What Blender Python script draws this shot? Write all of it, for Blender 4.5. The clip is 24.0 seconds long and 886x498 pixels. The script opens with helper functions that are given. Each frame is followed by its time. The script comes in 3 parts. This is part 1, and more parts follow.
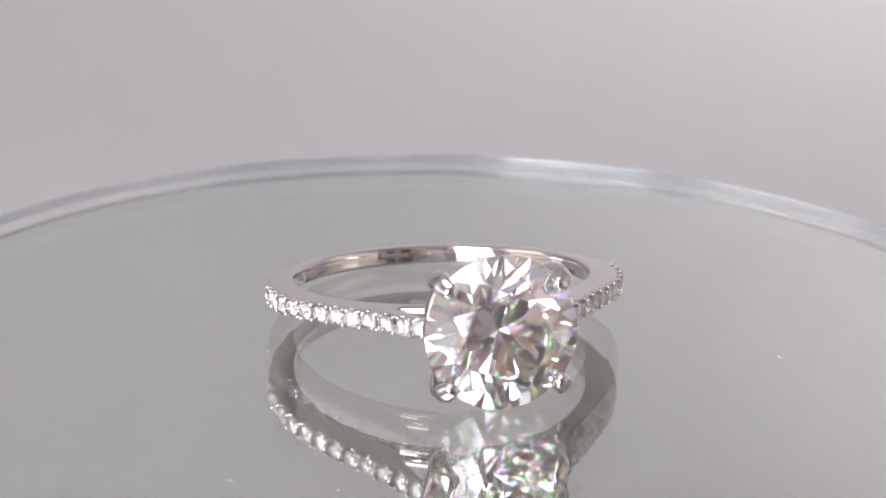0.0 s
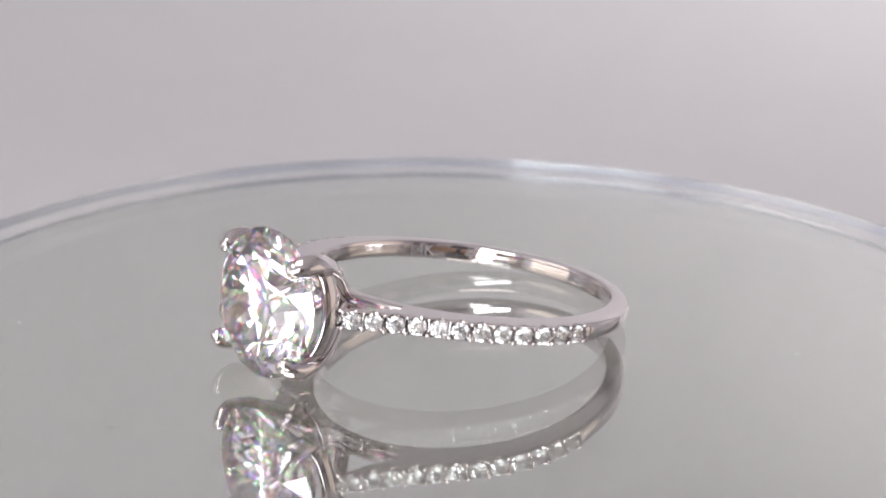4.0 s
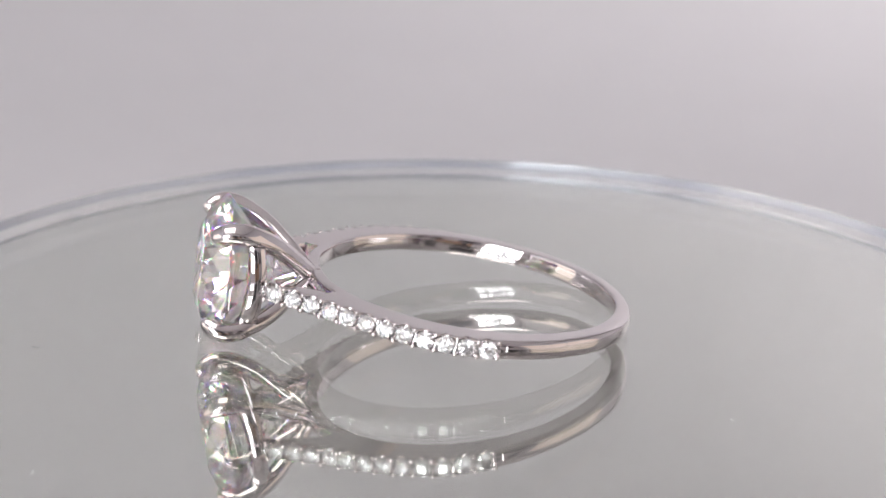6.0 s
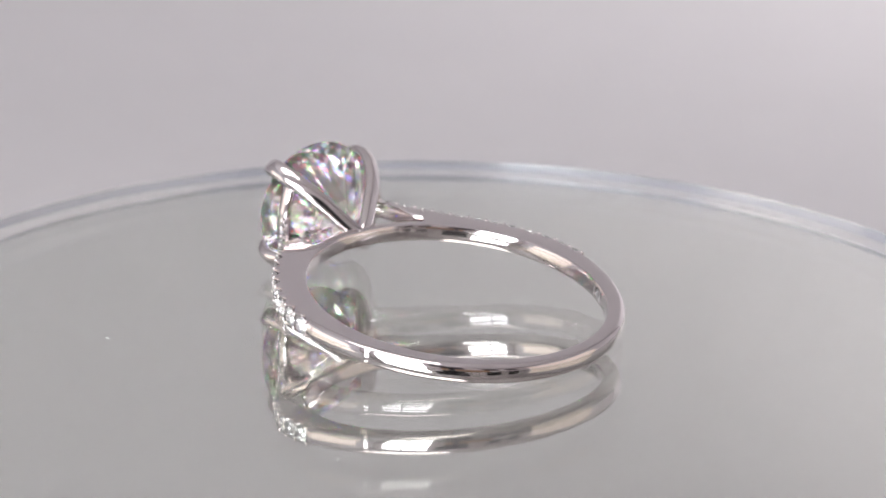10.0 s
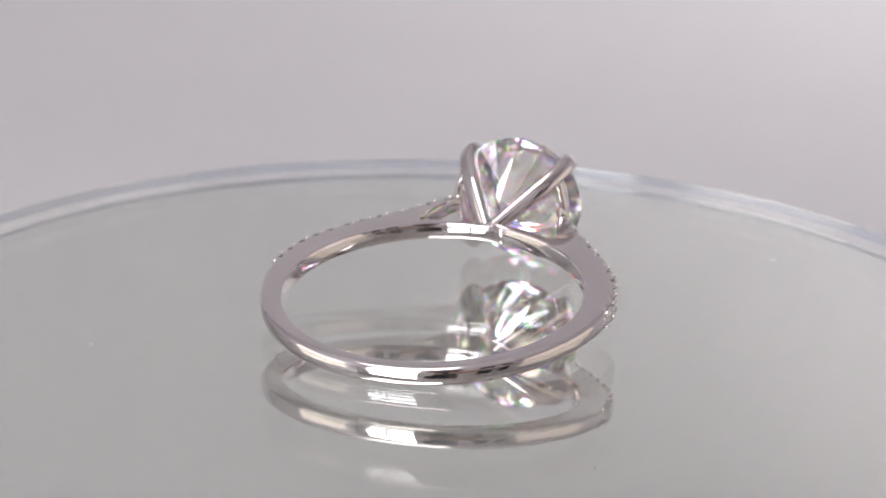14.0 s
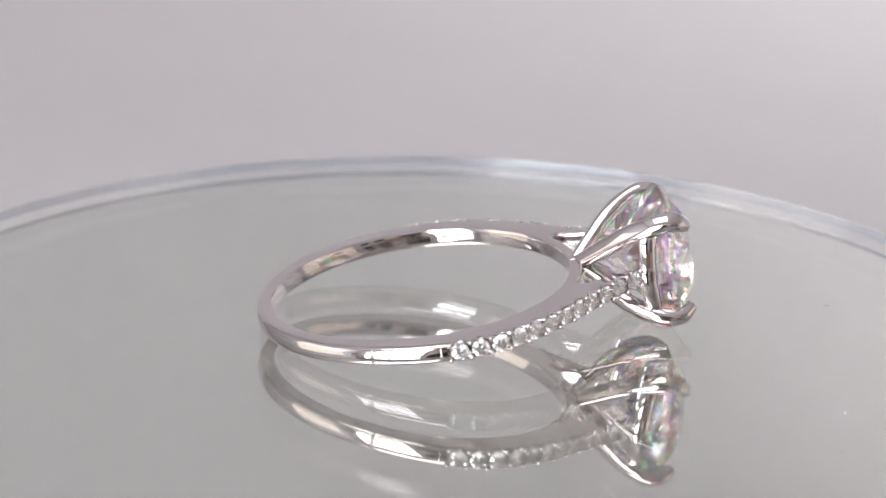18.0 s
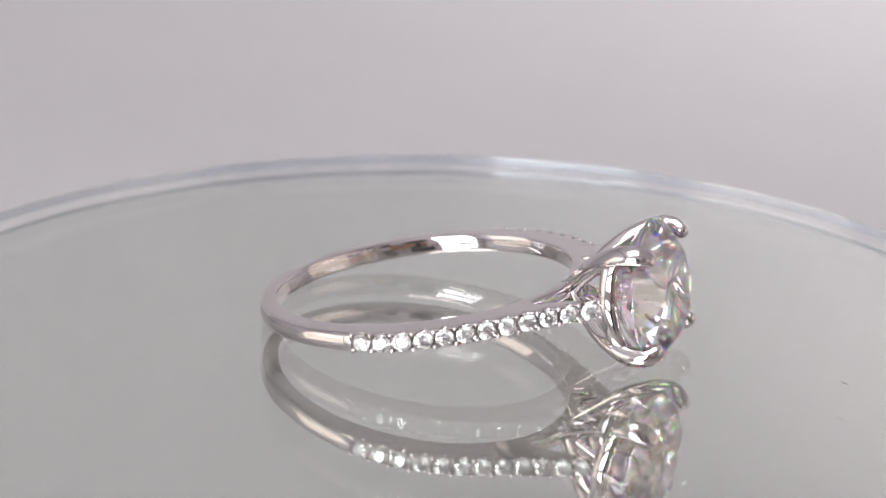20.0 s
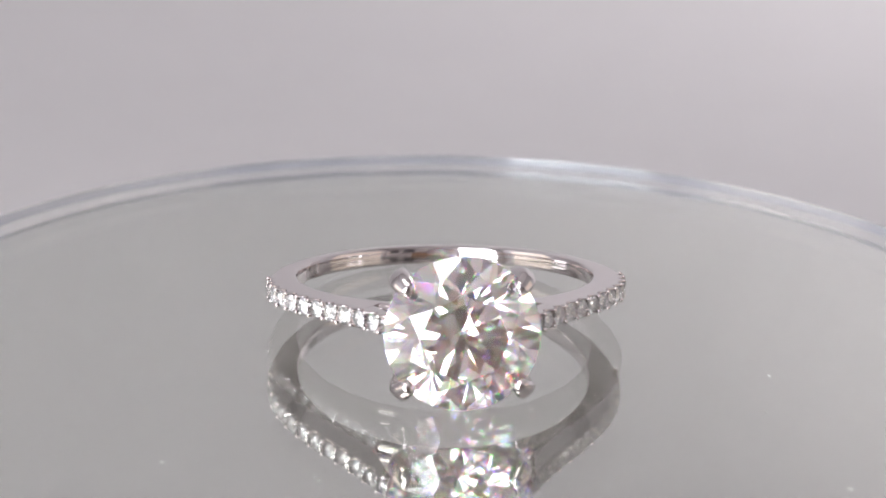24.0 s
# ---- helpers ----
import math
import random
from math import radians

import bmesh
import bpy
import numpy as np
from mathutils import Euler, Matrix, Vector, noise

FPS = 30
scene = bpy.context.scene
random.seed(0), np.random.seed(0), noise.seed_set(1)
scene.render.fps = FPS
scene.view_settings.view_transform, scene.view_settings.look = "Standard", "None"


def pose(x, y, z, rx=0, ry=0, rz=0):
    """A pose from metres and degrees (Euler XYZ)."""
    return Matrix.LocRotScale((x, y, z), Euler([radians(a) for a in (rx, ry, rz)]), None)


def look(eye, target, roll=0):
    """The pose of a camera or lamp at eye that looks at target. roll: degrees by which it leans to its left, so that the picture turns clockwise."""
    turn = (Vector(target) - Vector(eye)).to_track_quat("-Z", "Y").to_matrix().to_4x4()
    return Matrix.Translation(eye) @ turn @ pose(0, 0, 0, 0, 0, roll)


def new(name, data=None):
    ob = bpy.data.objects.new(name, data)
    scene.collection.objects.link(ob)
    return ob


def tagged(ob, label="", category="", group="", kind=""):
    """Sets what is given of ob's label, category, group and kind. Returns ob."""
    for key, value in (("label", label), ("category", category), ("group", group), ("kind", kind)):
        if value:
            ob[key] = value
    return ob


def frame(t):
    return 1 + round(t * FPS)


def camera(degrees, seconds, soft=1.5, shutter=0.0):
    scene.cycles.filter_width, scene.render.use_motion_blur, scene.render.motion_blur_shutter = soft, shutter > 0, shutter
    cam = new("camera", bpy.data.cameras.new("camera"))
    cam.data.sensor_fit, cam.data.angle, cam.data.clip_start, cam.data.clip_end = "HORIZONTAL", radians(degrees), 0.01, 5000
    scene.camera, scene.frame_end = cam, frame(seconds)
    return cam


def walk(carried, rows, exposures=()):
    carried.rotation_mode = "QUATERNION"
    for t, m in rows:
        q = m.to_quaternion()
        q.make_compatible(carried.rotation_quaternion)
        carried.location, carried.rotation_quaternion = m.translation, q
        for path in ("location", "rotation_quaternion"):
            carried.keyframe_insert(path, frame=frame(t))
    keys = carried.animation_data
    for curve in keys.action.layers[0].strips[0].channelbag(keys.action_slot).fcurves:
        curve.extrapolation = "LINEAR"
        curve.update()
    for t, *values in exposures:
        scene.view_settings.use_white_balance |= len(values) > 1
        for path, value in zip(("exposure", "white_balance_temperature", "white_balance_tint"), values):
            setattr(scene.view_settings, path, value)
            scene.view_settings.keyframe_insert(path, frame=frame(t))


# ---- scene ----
cam = camera(26.086, 24.0, soft=1.5)

# All lengths of the ring, the mirror and the camera's place are in units of MM metres.
MM = 0.00108
PERIOD = 23.406         # seconds for one turn of the mirror plate
START = -76.19          # heading of the big stone at 0 s, degrees
TILT = 8.05             # the ring leans on its stone
RING_DX = -0.05         # the turning axis beside the picture's middle
RING_ROLL = 0.40        # and a little to one side
RING_DY = 0.06
RING_Z = 1.91          # height of the ring's centre over the glass
EYE = (-0.14 * MM, -94.775 * MM, 35.237 * MM)
PITCH = 18.25


def eye_pose():
    return Matrix.Translation(EYE) @ pose(0, 0, 0, 90 - PITCH, 0, 0) @ pose(0, 0, 0, 0, 0, 1.157)


LIFT = -0.29            # the clip's camera darkens a trace while the stone faces it
walk(cam, [(0.0, eye_pose()), (24.0, eye_pose())],
     exposures=[(0.0, LIFT - 0.07), (2.5, LIFT - 0.07), (4.5, LIFT), (21.6, LIFT), (23.0, LIFT - 0.06), (24.0, LIFT - 0.06)])
scene.cycles.max_bounces, scene.cycles.glossy_bounces, scene.cycles.transmission_bounces = 20, 12, 16   # the stones turn light round many times
cam.data.dof.use_dof = True
cam.data.dof.focus_distance = 96 * MM
cam.data.dof.aperture_fstop = 66

# ---------------------------------------------------------------- light
world = bpy.data.worlds.new("sky")
world.use_nodes = True
scene.world = world
wn = world.node_tree.nodes
sky = wn.new("ShaderNodeTexSky")
sky.sky_type = "NISHITA"
sky.sun_disc = False
sky.sun_elevation, sky.sun_rotation = radians(35), radians(200)
wn["Background"].inputs["Strength"].default_value = 0.08
world.node_tree.links.new(sky.outputs["Color"], wn["Background"].inputs["Color"])


def window_light(name, x0, x1, y, z0, z1, power, color, facing):
    """An area lamp that fills a window's opening; facing: +1 shines towards +y, -1 towards -y."""
    data = bpy.data.lights.new(name, "AREA")
    data.shape, data.size, data.size_y = "RECTANGLE", x1 - x0, z1 - z0
    data.energy, data.color = power, color
    ob = new(name, data)
    ob.matrix_world = pose((x0 + x1) / 2, y, (z0 + z1) / 2, 90 * facing, 0, 0)
    return ob


ROOM_X0, ROOM_X1, ROOM_Y0, ROOM_Y1 = -1.7, 1.7, -1.5, 1.7
FLOOR_Z, CEIL_Z, TABLE_Z = -0.92, 1.75, -0.16
WIN = (-1.40, -0.28, 0.02, 1.12)      # behind the camera: x0, x1, z0, z1
window_light("window_daylight", WIN[0], WIN[1], ROOM_Y0 - 0.06, WIN[2], WIN[3], 47, (0.89, 0.945, 1.0), 1)
WIN_W = (-1.15, 0.15, -0.25, 0.85)    # opening for the added west fill lamp, out of view: y0, y1, z0, z1
WIN_E = (-1.30, 0.45, -0.40, 1.00)    # opening for the added east fill lamp, out of view


def side_fill_light(x, facing, y0, y1, z0, z1, power, color):
    """A warm fill lamp in an assumed side window; facing: +1 shines towards +x, -1 towards -x."""
    data = bpy.data.lights.new("side_fill", "AREA")
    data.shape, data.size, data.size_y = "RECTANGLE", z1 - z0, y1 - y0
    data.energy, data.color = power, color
    new("side_fill", data).matrix_world = pose(x, (y0 + y1) / 2, (z0 + z1) / 2, 0, -90 * facing, 0)


# Warm fills for the cream tone in metal and stone; their windows are assumed.
side_fill_light(ROOM_X0 - 0.06, 1, *WIN_W, 5.5, (1.0, 0.93, 0.88))
side_fill_light(ROOM_X1 + 0.06, -1, *WIN_E, 4.5, (1.0, 0.90, 0.82))
PANEL = (-0.42, -0.55, 1.1, 0.8)       # added fill lamp over the camera that brightens the stones: x, y, width, depth
panel_data = bpy.data.lights.new("stone_fill_light", "AREA")
panel_data.shape, panel_data.size, panel_data.size_y = "RECTANGLE", PANEL[2], PANEL[3]
panel_data.energy, panel_data.color = 17.0, (1.0, 0.975, 0.97)
stone_fill_light = new("stone_fill_light", panel_data)
stone_fill_light.matrix_world = pose(PANEL[0], PANEL[1], CEIL_Z - 0.03)
LAMP, LAMP_AIM = (1.15, 0.55), (0.98, 1.4, -0.02)   # added spot, out of view, that brightens the right of the wall and the paper behind
lamp_data = bpy.data.lights.new("backdrop_fill_spot", "SPOT")
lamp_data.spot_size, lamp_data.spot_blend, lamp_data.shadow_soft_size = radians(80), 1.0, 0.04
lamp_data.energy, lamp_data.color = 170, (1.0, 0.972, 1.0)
backdrop_fill_spot = new("backdrop_fill_spot", lamp_data)
backdrop_fill_spot.matrix_world = look((LAMP[0], LAMP[1], CEIL_Z - 0.10), LAMP_AIM)


# ---------------------------------------------------------------- materials
def material(name):
    m = bpy.data.materials.new(name)
    m.use_nodes = True
    return m, m.node_tree.nodes, m.node_tree.links, m.node_tree.nodes["Principled BSDF"]


def plain(name, color, rough=0.5, metal=0.0, scale=40.0, vary=0.08, bump=0.0):
    """A surface with two scales of variation: broad clouds and fine grain."""
    m, n, l, p = material(name)
    tex = n.new("ShaderNodeTexCoord")
    big, small = n.new("ShaderNodeTexNoise"), n.new("ShaderNodeTexNoise")
    big.inputs["Scale"].default_value, small.inputs["Scale"].default_value = scale / 9, scale
    small.inputs["Detail"].default_value = 6
    add = n.new("ShaderNodeMath")
    add.operation = "ADD"
    for k in (big, small):
        l.new(tex.outputs["Object"], k.inputs["Vector"])
    l.new(big.outputs["Fac"], add.inputs[0])
    l.new(small.outputs["Fac"], add.inputs[1])
    ramp = n.new("ShaderNodeValToRGB")
    ramp.color_ramp.elements[0].position, ramp.color_ramp.elements[1].position = 0.3, 0.7
    for e, k in zip(ramp.color_ramp.elements, (1 - vary, 1 + vary)):
        e.color = (*[min(c * k, 1) for c in color], 1)
    half = n.new("ShaderNodeMath")
    half.operation = "MULTIPLY"
    half.inputs[1].default_value = 0.5
    l.new(add.outputs[0], half.inputs[0])
    l.new(half.outputs[0], ramp.inputs["Fac"])
    l.new(ramp.outputs["Color"], p.inputs["Base Color"])
    p.inputs["Roughness"].default_value, p.inputs["Metallic"].default_value = rough, metal
    if bump:
        b = n.new("ShaderNodeBump")
        b.inputs["Strength"].default_value, b.inputs["Distance"].default_value = bump, 1.0 / scale / 20
        l.new(small.outputs["Fac"], b.inputs["Height"])
        l.new(b.outputs["Normal"], p.inputs["Normal"])
    return m


def diamond(name, ior, tint, fire=0.0, spread=0.05, dark_lift=0.0):
    """Clear stone; fire: the share of the light that is split into its colours. A cream diffuse share can lighten its
    dark facets.
    """
    m, n, l, p = material(name)
    n.remove(p)

    def glass(color, index):
        g = n.new("ShaderNodeBsdfGlass")
        g.inputs["Color"].default_value = (*color, 1)
        g.inputs["Roughness"].default_value = 0.0
        g.inputs["IOR"].default_value = index
        return g.outputs[0]

    out = glass(tint, ior)
    if fire:
        split = None
        for c, d in (((1, 0, 0), -spread), ((0, 1, 0), 0.0), ((0, 0, 1), spread * 1.3)):
            g = glass(c, ior + d)
            if split is None:
                split = g
                continue
            a = n.new("ShaderNodeAddShader")
            l.new(split, a.inputs[0])
            l.new(g, a.inputs[1])
            split = a.outputs[0]
        mix = n.new("ShaderNodeMixShader")
        mix.inputs[0].default_value = fire
        l.new(out, mix.inputs[1])
        l.new(split, mix.inputs[2])
        out = mix.outputs[0]
    # cream diffuse colour mixed in to brighten facets that come out dark
    if dark_lift:
        haze = n.new("ShaderNodeBsdfDiffuse")
        haze.inputs["Color"].default_value = (0.97, 0.92, 0.915, 1)
        veil = n.new("ShaderNodeMixShader")
        veil.inputs[0].default_value = dark_lift
        l.new(out, veil.inputs[1])
        l.new(haze.outputs[0], veil.inputs[2])
        out = veil.outputs[0]
    l.new(out, n["Material Output"].inputs["Surface"])
    return m


def mirror_glass(name, rough=0.0, tint=(0.981, 0.986, 0.978)):
    m, n, l, p = material(name)
    n.remove(p)
    g = n.new("ShaderNodeBsdfGlass")
    g.inputs["Color"].default_value = (*tint, 1)
    g.inputs["Roughness"].default_value = rough
    g.inputs["IOR"].default_value = 1.52
    l.new(g.outputs[0], n["Material Output"].inputs["Surface"])
    return m


def white_gold(name, rough):
    m, n, l, p = material(name)
    tex = n.new("ShaderNodeTexCoord")
    k = n.new("ShaderNodeTexNoise")
    k.inputs["Scale"].default_value, k.inputs["Detail"].default_value = 900, 4
    ramp = n.new("ShaderNodeMapRange")
    ramp.inputs["To Min"].default_value, ramp.inputs["To Max"].default_value = rough * 0.6, rough * 1.5
    l.new(tex.outputs["Object"], k.inputs["Vector"])
    l.new(k.outputs["Fac"], ramp.inputs["Value"])
    l.new(ramp.outputs[0], p.inputs["Roughness"])
    p.inputs["Base Color"].default_value = (0.675, 0.627, 0.629, 1)
    p.inputs["Metallic"].default_value = 1.0
    return m


GOLD = white_gold("polished_white_gold", 0.035)
FROSTED = plain("frosted_engraving", (0.52, 0.50, 0.50), 0.45, 0.4, 3000, 0.08)
DIAMOND = diamond("diamond", 2.42, (1.0, 0.990, 0.988), 0.09, 0.06, 0.022)
ACCENT = diamond("small_diamond", 2.42, (1.0, 1.0, 1.0), dark_lift=0.05)


def ground_glass(name, rough, tint, share):
    """A ground and half polished glass edge: a grainy blue-grey diffuse share mutes its reflections."""
    m = mirror_glass(name, rough, tint)
    n, l = m.node_tree.nodes, m.node_tree.links
    clear = n["Material Output"].inputs["Surface"].links[0].from_socket
    grain = n.new("ShaderNodeTexNoise")
    grain.inputs["Scale"].default_value = 2500
    d = n.new("ShaderNodeBsdfDiffuse")
    d.inputs["Color"].default_value = (0.40, 0.41, 0.48, 1)
    span = n.new("ShaderNodeMapRange")
    span.inputs["To Min"].default_value, span.inputs["To Max"].default_value = share - 0.12, share + 0.12
    l.new(grain.outputs["Fac"], span.inputs["Value"])
    mix = n.new("ShaderNodeMixShader")
    l.new(span.outputs[0], mix.inputs[0])
    l.new(clear, mix.inputs[1])
    l.new(d.outputs[0], mix.inputs[2])
    l.new(mix.outputs[0], n["Material Output"].inputs["Surface"])
    return m


GLASS = mirror_glass("mirror_glass")
SATIN = ground_glass("polished_glass_edge", 0.09, (0.80, 0.82, 0.88), 0.45)


def silvering(name, haze):
    """Bright silver under a thin uneven dust haze, mixed in to lift dark reflections."""
    m, n, l, p = material(name)
    p.inputs["Base Color"].default_value = (0.775, 0.772, 0.755, 1)
    p.inputs["Metallic"].default_value, p.inputs["Roughness"].default_value = 1.0, 0.02
    tex = n.new("ShaderNodeTexCoord")
    d = n.new("ShaderNodeBsdfDiffuse")
    d.inputs["Color"].default_value = (0.70, 0.69, 0.66, 1)
    share = None
    for scale, lo, hi in ((45, 0.75, 1.25), (900, 0.9, 1.1)):
        k, span = n.new("ShaderNodeTexNoise"), n.new("ShaderNodeMapRange")
        k.inputs["Scale"].default_value, k.inputs["Detail"].default_value = scale, 4
        span.inputs["To Min"].default_value, span.inputs["To Max"].default_value = lo, hi
        l.new(tex.outputs["Object"], k.inputs["Vector"])
        l.new(k.outputs["Fac"], span.inputs["Value"])
        mul = n.new("ShaderNodeMath")
        mul.operation = "MULTIPLY"
        mul.inputs[1].default_value = haze
        l.new(span.outputs[0], mul.inputs[0])
        if share is not None:
            l.new(share, mul.inputs[1])
        share = mul.outputs[0]
    mix = n.new("ShaderNodeMixShader")
    l.new(share, mix.inputs[0])
    l.new(p.outputs[0], mix.inputs[1])
    l.new(d.outputs[0], mix.inputs[2])
    l.new(mix.outputs[0], n["Material Output"].inputs["Surface"])
    return m


SILVER = silvering("silvering", 0.018)
PAPER = plain("backdrop_paper", (0.593, 0.574, 0.587), 0.9, 0, 60, 0.02, 0.05)
WALL = plain("painted_wall", (0.652, 0.632, 0.648), 0.85, 0, 30, 0.03, 0.1)
CEILING = plain("ceiling_paint", (0.82, 0.80, 0.805), 0.9, 0, 30, 0.02)
FLOORING = plain("pale_floor", (0.56, 0.53, 0.51), 0.6, 0, 20, 0.15)
DARK = plain("dark_screen", (0.02, 0.02, 0.025), 0.3, 0, 30, 0.2)
WOOD = plain("brown_wood", (0.40, 0.26, 0.17), 0.5, 0, 25, 0.25)
GREY_CASE = plain("grey_case", (0.10, 0.10, 0.11), 0.4, 0, 80, 0.05)
WHITE_PAINT = plain("white_frame_paint", (0.75, 0.74, 0.74), 0.5, 0, 50, 0.03)
DUST = plain("dust", (0.10, 0.10, 0.09), 0.9, 0, 4000, 0.2)
CREAM = plain("cream_cloth", (0.78, 0.70, 0.62), 0.9, 0, 200, 0.05, 0.1)
LINT = plain("pale_lint", (0.8, 0.8, 0.8), 0.9, 0, 4000, 0.1)


# ---------------------------------------------------------------- mesh helpers
def mesh_object(name, verts, faces, mat, parent=None, label="", smooth=False, angle=None):
    me = bpy.data.meshes.new(name)
    me.from_pydata([tuple(v) for v in verts], [], faces)
    bm = bmesh.new()
    bm.from_mesh(me)
    bmesh.ops.remove_doubles(bm, verts=bm.verts, dist=1e-8)
    bmesh.ops.dissolve_degenerate(bm, dist=1e-9, edges=bm.edges)
    bmesh.ops.recalc_face_normals(bm, faces=bm.faces)
    if smooth:
        for f in bm.faces:
            f.smooth = True
        if angle:
            for e in bm.edges:
                if len(e.link_faces) == 2 and e.calc_face_angle(0) > radians(angle):
                    e.smooth = False
    bm.to_mesh(me)
    bm.free()
    me.materials.append(mat)
    ob = new(name, me)
    ob.parent = parent
    if label:
        tagged(ob, label)
    return ob


def box(name, x0, x1, y0, y1, z0, z1, mat, parent=None, label="", bevel=0.0):
    bm = bmesh.new()
    bmesh.ops.create_cube(bm, size=1)
    for v in bm.verts:
        v.co = Vector(((x0 + x1) / 2 + v.co.x * (x1 - x0), (y0 + y1) / 2 + v.co.y * (y1 - y0), (z0 + z1) / 2 + v.co.z * (z1 - z0)))
    if bevel:
        bmesh.ops.bevel(bm, geom=bm.edges[:], offset=bevel, segments=2, affect="EDGES", profile=0.5)
    me = bpy.data.meshes.new(name)
    bm.to_mesh(me)
    bm.free()
    me.materials.append(mat)
    ob = new(name, me)
    ob.parent = parent
    if label:
        tagged(ob, label)
    return ob


def lathe(profile, steps, closed=True):
    """Turns (radius, height) pairs about z. Returns verts and faces."""
    verts, faces, k = [], [], len(profile)
    for i in range(steps):
        a = 2 * math.pi * i / steps
        verts += [(r * math.cos(a), r * math.sin(a), z) for r, z in profile]
    for i in range(steps):
        j = (i + 1) % steps
        for q in range(k if closed else k - 1):
            r = (q + 1) % k
            faces.append((i * k + q, j * k + q, j * k + r, i * k + r))
    return verts, faces


def spline(points, n):
    """n points along a smooth curve through the given ones."""
    p = [Vector(q) for q in points]
    p = [2 * p[0] - p[1], *p, 2 * p[-1] - p[-2]]
    out = []
    for i in range(n):
        u = i / (n - 1) * (len(p) - 3)
        k = min(int(u), len(p) - 4)
        t = u - k
        a, b, c, d = p[k:k + 4]
        out.append(0.5 * ((2 * b) + (c - a) * t + (2 * a - 5 * b + 4 * c - d) * t * t + (3 * b - a - 3 * c + d) * t ** 3))
    return out


def tube(points, radii, flat=1.0, side=None, ring=14, n=36, cap=4, square=1.0):
    """A bar along a smooth curve, with rounded ends. radii: along its length; flat: squeezes it across 'side'; square: below 1 flattens its faces."""
    bow = lambda c: math.copysign(abs(c) ** square, c)
    path = spline(points, n)
    rad = [np.interp(i / (n - 1), np.linspace(0, 1, len(radii)), radii) for i in range(n)]
    stations = []
    t0, t1 = (path[1] - path[0]).normalized(), (path[-1] - path[-2]).normalized()
    for k in range(cap, 0, -1):
        h = math.sin(k / cap * math.pi / 2 * 0.98)
        stations.append((path[0] - t0 * rad[0] * h, rad[0] * math.sqrt(1 - h * h), t0))
    for i in range(n):
        t = (path[min(i + 1, n - 1)] - path[max(i - 1, 0)]).normalized()
        stations.append((path[i], rad[i], t))
    for k in range(1, cap + 1):
        h = math.sin(k / cap * math.pi / 2 * 0.98)
        stations.append((path[-1] + t1 * rad[-1] * h, rad[-1] * math.sqrt(1 - h * h), t1))
    side = Vector(side or (0, 0, 1))
    verts, faces = [], []
    for c, r, t in stations:
        a = (side - t * side.dot(t)).normalized()
        b = t.cross(a)
        for q in range(ring):
            w = 2 * math.pi * q / ring
            verts.append(c + a * (r * bow(math.cos(w)) * flat) + b * (r * bow(math.sin(w))))
    for s in range(len(stations) - 1):
        for q in range(ring):
            r = (q + 1) % ring
            faces.append((s * ring + q, s * ring + r, (s + 1) * ring + r, (s + 1) * ring + q))
    faces.append(tuple(range(ring)))
    faces.append(tuple(range((len(stations) - 1) * ring, len(stations) * ring)))
    return verts, faces


